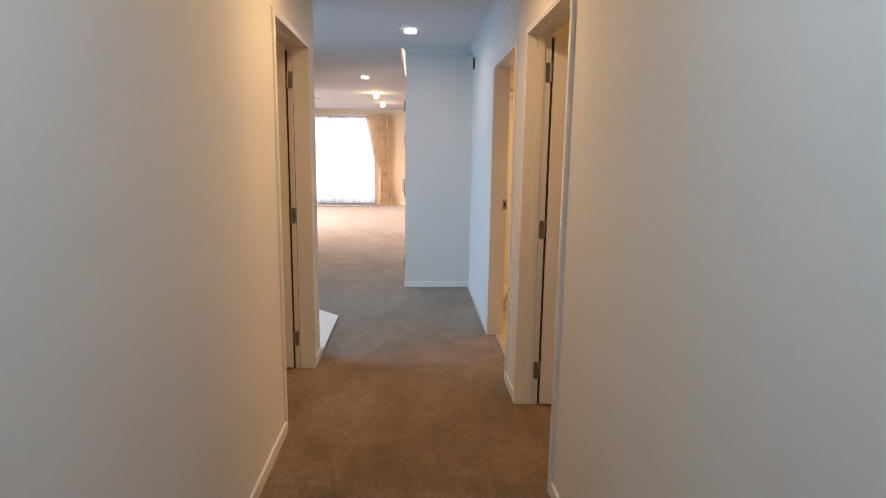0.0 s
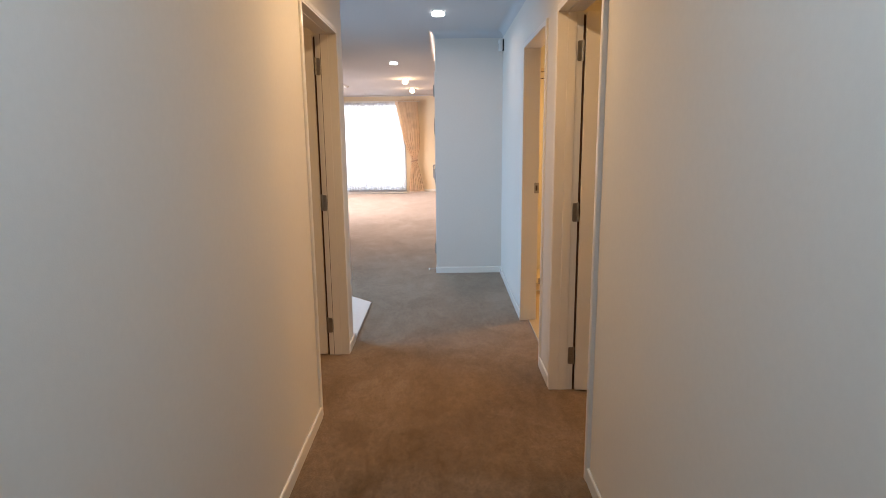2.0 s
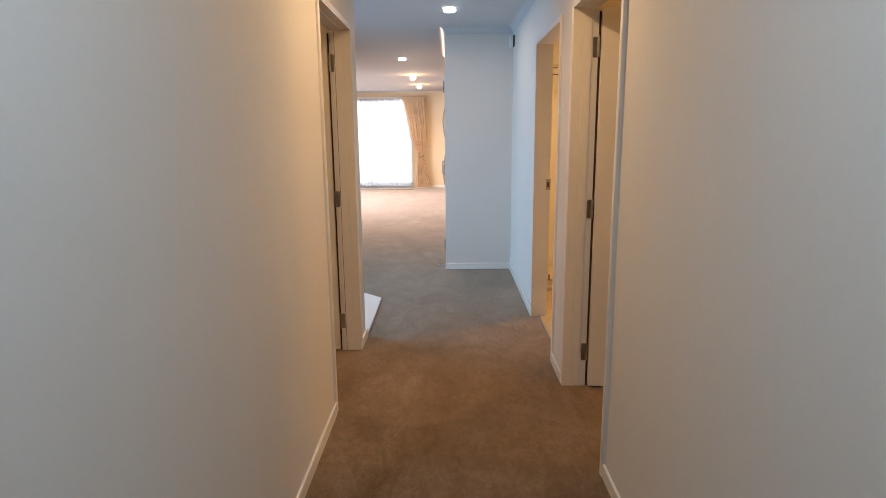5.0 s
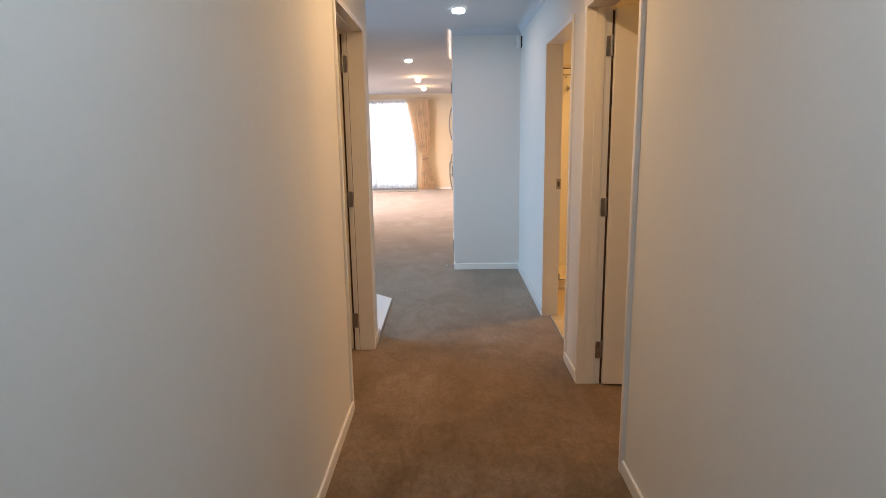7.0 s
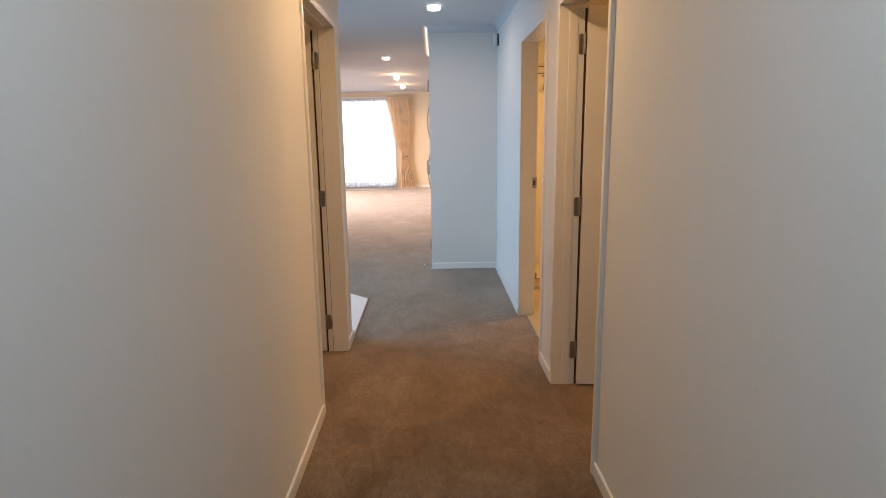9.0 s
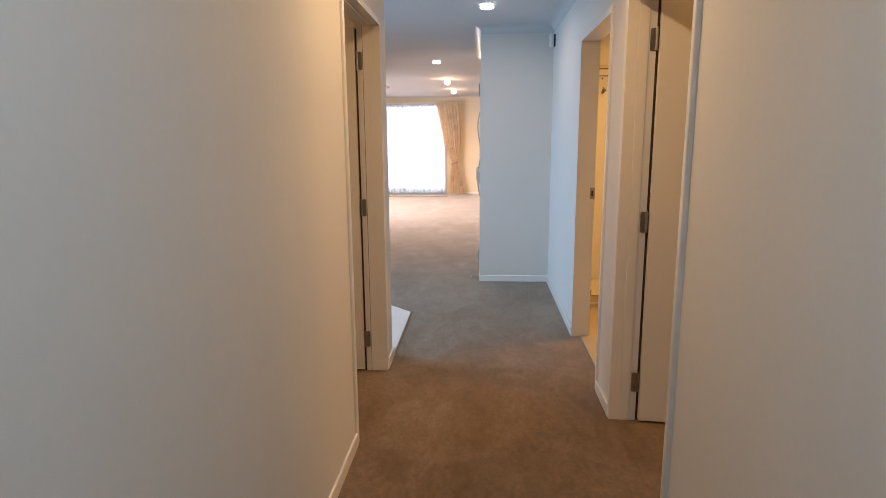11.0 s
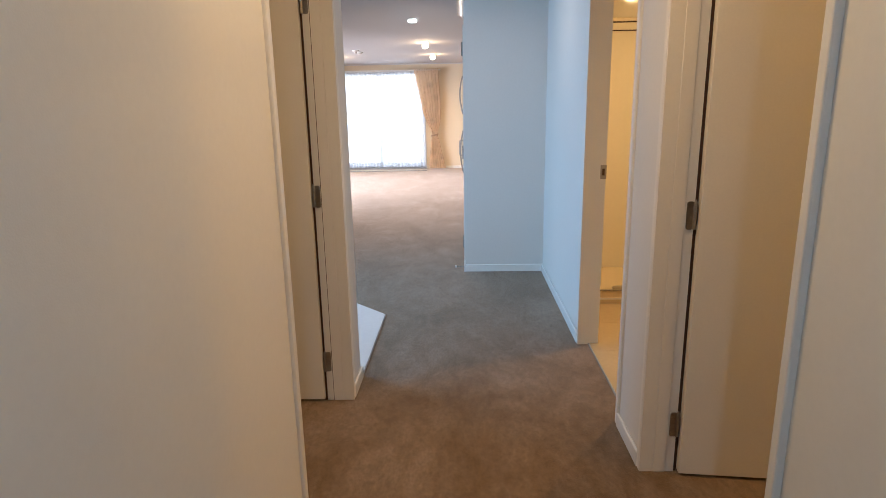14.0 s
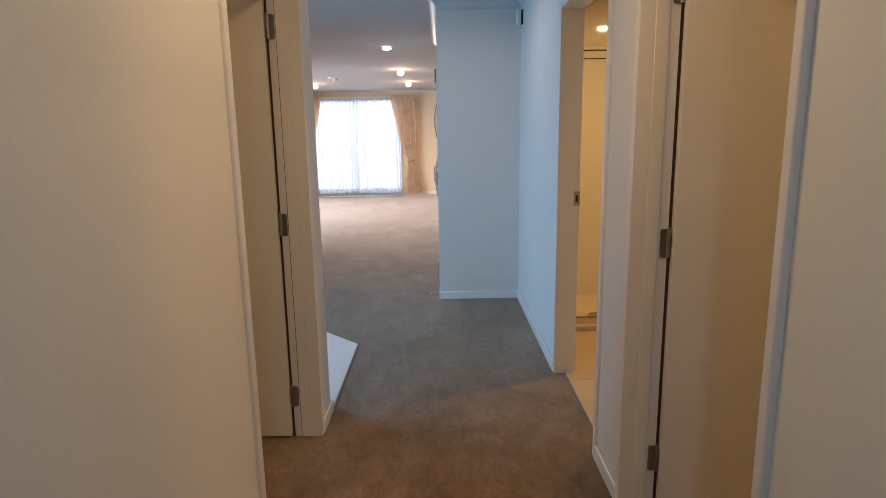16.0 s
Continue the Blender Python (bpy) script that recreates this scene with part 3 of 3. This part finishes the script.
part("lens_window", boxes((-0.053, -0.049, -0.020, 0.020, -0.030, 0.012), bevel=0.0015), SKIRT, pir, "milky sensor window")


# ---------------------------------------------------------------- cupboard door in the side wall, refrigerator beyond
fr = thing("door_frame_4", "white enamelled frame of a hall cupboard", "door frame")
fr["kind"] = "structure"
for y, s in ((DY0, -1), (DY1, 1)):
    a, b = sorted((y, y + s * JO))
    part("jamb", boxes((-0.010, 0.11, a, b, 0, HEAD + JO), bevel=0.0015), TRIM, fr)
part("head_jamb", boxes((-0.010, 0.11, DY0, DY1, HEAD, HEAD + JO), bevel=0.0015), TRIM, fr)
d4 = thing("door_4", "white flush cupboard door, closed, with dark hinges", "door", at=(0.0, DY0, 0))
part("leaf", boxes((-0.008, 0.030, 0.004, DY1 - DY0 - 0.004, 0.012, HEAD - 0.003), bevel=0.0018), DOOR, d4)
for z in (0.23, 1.0, 1.83):
    hb = bmesh.new()
    for k in range(5):
        cyl(hb, 0.0075, 0.0075, 0.021, pose(-0.016, 0.0, z - 0.044 + k * 0.022), 12)
    h = part("hinge", hb, HINGE, d4, "dull steel hinge knuckle")
    part("hinge_leaf", boxes((-0.012, -0.008, 0.001, 0.030, z - 0.05, z + 0.05)), STEEL, h)
ph = [(-0.008, 0.70, 1.06), (-0.042, 0.70, 1.06), (-0.045, 0.70, 1.05), (-0.045, 0.70, 0.93), (-0.042, 0.70, 0.92), (-0.008, 0.70, 0.92)]
part("pull_handle", tube(ph, 0.006), STEEL, d4, "steel D-shaped pull", True)

stop = thing("door_stop", "small metal door stop on the baseboard", "door stop", at=(-SKT, YB + 0.03, 0.034))
part("rod", tube([(0, 0, 0), (-0.03, 0, 0), (-0.066, 0, 0)], 0.0045), STEEL, stop, smooth=True)
part("flange", boxes((-0.004, 0.0, -0.012, 0.012, -0.012, 0.012), bevel=0.0015), STEEL, stop)
part("rubber_tip", tube([(-0.064, 0, 0), (-0.072, 0, 0), (-0.078, 0, 0)], 0.0085), PLASTIC, stop, "pale rubber tip", True)

fg = thing("refrigerator", "tall white refrigerator with bowed steel handles", "refrigerator", at=(0.0, 8.42, 0.0))
part("cabinet", boxes((0.06, 0.70, 0.0, 0.72, 0.04, 1.80), bevel=0.006), PLASTIC, fg)
for z0, z1 in ((0.06, 1.18), (1.19, 1.80)):
    dd = part("door", boxes((0.0, 0.056, 0.0, 0.72, z0, z1), bevel=0.008), PLASTIC, fg)
    za, zb = (1.30, 1.72) if z0 > 1 else (0.62, 1.10)
    pts = [(0.0, 0.08, za + (zb - za) * i / 14) for i in range(15)]
    pts = [(-0.012 - 0.032 * math.sin(math.pi * i / 14), p[1], p[2]) for i, p in enumerate(pts)]
    pts = [(0.002, 0.08, za)] + pts + [(0.002, 0.08, zb)]
    part("handle", tube(pts, 0.009), STEEL, dd, "bowed steel handle", True)
for x in (0.1, 0.64):
    for y in (0.06, 0.66):
        part("foot", boxes((x - 0.02, x + 0.02, y - 0.02, y + 0.02, 0.0, 0.04)), GREY, fg)


# ---------------------------------------------------------------- bathroom
structure("bathroom_floor", boxes((XR + 0.055, 2.6, 3.66, 5.40, 0.001, 0.006)), GROUT, "grout bed of the bathroom floor", "floor")
tr = structure("threshold_strip", boxes((XR + 0.051, XR + 0.057, BY0 - 0.008, BY1 + 0.008, 0.0, 0.008), bevel=0.001), GREY, "thin metal strip between carpet and tiles", "threshold")

sh = thing("shower", "cream acrylic shower cubicle with a low tray and metal sill", "shower", at=(XR + WT + 0.012, 5.40, 0.0))
SX1 = 1.05
part("tray", boxes((0.0, SX1, 0.0, 0.045, 0.0, 0.10), (0.0, SX1, 0.045, 0.84, 0.0, 0.045), bevel=0.006), TRAY, sh, "cream acrylic shower tray")
part("lining", boxes((0.0, SX1, 0.84, 0.85, 0.0, ZC - 0.002)), ACRYLIC, sh, "glossy cream acrylic lining")
part("side_lining", boxes((SX1, SX1 + 0.01, 0.0, 0.85, 0.0, ZC - 0.002)), ACRYLIC, sh)
part("capping", boxes((0.0, SX1, 0.834, 0.839, 1.924, 1.976)), ACRYLIC, sh, "cream capping strip of the lining")
# ledge in the darker tray cream, which stands in for a shadow band
part("ledge", boxes((0.0, SX1, 0.826, 0.8395, 1.985, 2.014), bevel=0.004), TRAY, sh, "cream ledge on top of the lining")
for z in (1.9165, 1.9775):
    part("capping_edge", boxes((0.0, SX1, 0.832, 0.8385, z, z + 0.0065)), DARK, sh, "thin dark edge")
part("sill_rail", boxes((0.0, SX1, -0.004, 0.012, 0.1005, 0.108)), STEEL, sh, "thin metal sill rail")
part("bead", boxes((0.0, SX1, -0.006, -0.0005, 0.036, 0.050), bevel=0.002), TRIM, sh, "pale sealing bead")
dr = lathe([(0.0, 0.052), (0.045, 0.052), (0.055, 0.048), (0.058, 0.045)], 28)
for v in dr.verts:
    v.co += Vector((0.37, 0.24, 0.0))
part("drain", dr, STEEL, sh, "round metal waste", True)
part("pivot", boxes((0.131, 0.145, 0.008, 0.022, 0.108, 0.152), bevel=0.003), HINGE, sh, "small dark door pivot")
# hand shower on the back lining: wall plug, bracket, arm and tilted head
HSX = 1.092 - (XR + WT + 0.012)
plug = lathe([(0.0, -0.014), (0.007, -0.013), (0.009, -0.006), (0.009, 0.0)], 20)
br = lathe([(0.0, -0.05), (0.006, -0.049), (0.007, -0.02), (0.012, -0.008), (0.012, 0.0)], 20)
head = lathe([(0.0, -0.008), (0.016, -0.008), (0.019, -0.004), (0.018, 0.003), (0.007, 0.012), (0.006, 0.045), (0.0, 0.046)], 24)
for bm, place in ((plug, pose(HSX - 0.004, 0.838, 1.897, -90, 0, 0)), (br, pose(HSX + 0.004, 0.838, 1.775, -90, 0, 0)), (head, pose(HSX, 0.765, 1.79, -55, 0, 0))):
    bmesh.ops.transform(bm, matrix=place, verts=bm.verts[:])
part("plug", plug, HINGE, sh, "dark wall plug", True)
part("bracket", br, STEEL, sh, "chrome wall bracket", True)
part("shower_head", head, STEEL, sh, "chrome hand shower head", True)
# unseen fittings added at the bedroom lamps, rose and stem only
for nm, x, y in (("unseen_bedroom_fitting", -2.4, 3.1), ("unseen_bedroom_fitting", 2.5, 2.55)):
    cl = thing(nm, "unseen ceiling fitting with a short stem, added at the bedroom lamp", "ceiling light", "bedroom ceiling lights", at=(x, y, ZC))
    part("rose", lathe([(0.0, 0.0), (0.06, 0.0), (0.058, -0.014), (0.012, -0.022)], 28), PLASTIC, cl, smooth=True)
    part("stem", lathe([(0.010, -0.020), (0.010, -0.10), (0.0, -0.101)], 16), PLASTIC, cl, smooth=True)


def fixed_window(name, x0, x1, y0, y1, z0, z1, label):
    """Aluminium window in a wall that runs along y."""
    w = tagged(new(name), label, "window", kind="structure")
    f, my = 0.045, (y0 + y1) / 2
    xm, xn = (x0 + x1) / 2 - 0.09, (x0 + x1) / 2 - 0.05
    part("window_frame", boxes((xm, xn, y0, y0 + f, z0, z1), (xm, xn, y1 - f, y1, z0, z1), (xm, xn, y0 + f, y1 - f, z1 - f, z1), (xm, xn, y0 + f, y1 - f, z0, z0 + f)), ALU, w)
    part("mullion", boxes((xm, xn, my - 0.025, my + 0.025, z0 + f, z1 - f)), ALU, w)


fixed_window("window_2", -2.7, -2.6, EY0, EY1, 0.12, 2.08, "tall glazing beside the front door")
fixed_window("window_3", -5.3, -5.2, VY0, VY1, 0.16, 1.64, "unseen aluminium living room window, added for the fill light")
bl = thing("bathroom_downlight", "round bathroom ceiling light, glowing warm", "ceiling light", at=(1.60, 5.03, ZC))
part("rim", lathe([(0.052, 0.004), (0.056, -0.01), (0.068, -0.012), (0.074, -0.004), (0.076, 0.001)], 36), PLASTIC, bl, smooth=True)
part("lens", lathe([(0.0, -0.02), (0.03, -0.018), (0.053, -0.004)], 28), LAMPW, bl, "glowing lens", True)


# ---------------------------------------------------------------- floor tiles of the entry and the bathroom
def tile_mesh(name, pts, z0, z1, mat):
    bm = bmesh.new()
    top = [bm.verts.new((x, y, z1)) for x, y in pts]
    bot = [bm.verts.new((x, y, z0)) for x, y in pts]
    bm.faces.new(top)
    for i in range(len(pts)):
        j = (i + 1) % len(pts)
        bm.faces.new((top[i], top[j], bot[j], bot[i]))
    return bm


def clip(poly, a, b, c):
    """The part of a convex polygon where a x + b y <= c."""
    out = []
    for i, p in enumerate(poly):
        q = poly[(i + 1) % len(poly)]
        dp, dq = a * p[0] + b * p[1] - c, a * q[0] + b * q[1] - c
        if dp <= 0:
            out.append(p)
        if dp * dq < 0:
            t = dp / (dp - dq)
            out.append((p[0] + (q[0] - p[0]) * t, p[1] + (q[1] - p[1]) * t))
    return out


# the entry floor: its carpet edge follows the hall face, then turns back at 45 degrees
EX = -0.553
entry = thing("entry_floor", "pale grey porcelain tiles beside the carpet", "tiled floor")
entry["kind"] = "structure"
bed = [(-2.6, LEND), (EX, LEND), (EX, 5.20), (EX - 1.35, 6.55), (-2.6, 6.55)]
part("tile_bed", tile_mesh("tile_bed", bed, 0.0, 0.0045, GROUT), GROUT, entry)
S, G = 1.20, 0.004
for i in range(8):
    for j in range(8):
        x0, y0 = EX - (i + 1) * S, LEND + j * S
        poly = [(x0 + G / 2, y0 + G / 2), (x0 + S - G / 2, y0 + G / 2), (x0 + S - G / 2, y0 + S - G / 2), (x0 + G / 2, y0 + S - G / 2)]
        poly = clip(poly, 0, -1, -LEND - SKT)
        poly = clip(poly, 1, 0, EX - 0.003) if poly else poly
        poly = clip(poly, 1, 1, EX + 5.20 - 0.003) if poly else poly
        poly = clip(poly, -1, 0, 2.6) if poly else poly
        poly = clip(poly, 0, 1, 6.55) if poly else poly
        if len(poly) > 2:
            part("tile", tile_mesh("tile", poly, 0.0, 0.0085, TILE), TILE, entry)
part("edge_strip", tile_mesh("edge_strip", [(EX - 0.001, LEND), (EX + 0.004, LEND), (EX + 0.004, 5.2025), (EX - 1.346, 6.55), (EX - 1.352, 6.55), (EX - 0.001, 5.20)], 0.0, 0.006, GREY), GREY, entry, "thin dark metal edge")
nb = structure("bathroom_tiles", boxes((XR + 0.06, XR + 0.061, 3.7, 3.701, 0.001, 0.002)), GROUT, "cream square bathroom tiles", "tiled floor")
S = 0.45
for i in range(5):
    for j in range(6):
        x0, y0 = XR + 0.06 + i * S, 3.67 + j * S
        y1 = min(y0 + S, 5.395)
        x1 = min(x0 + S, 2.595)
        if y1 - y0 > 0.02 and x1 - x0 > 0.02:
            part("tile", boxes((x0 + 0.0008, x1 - 0.0008, y0 + 0.0008, y1 - 0.0008, 0.002, 0.0075)), BTILE, nb)
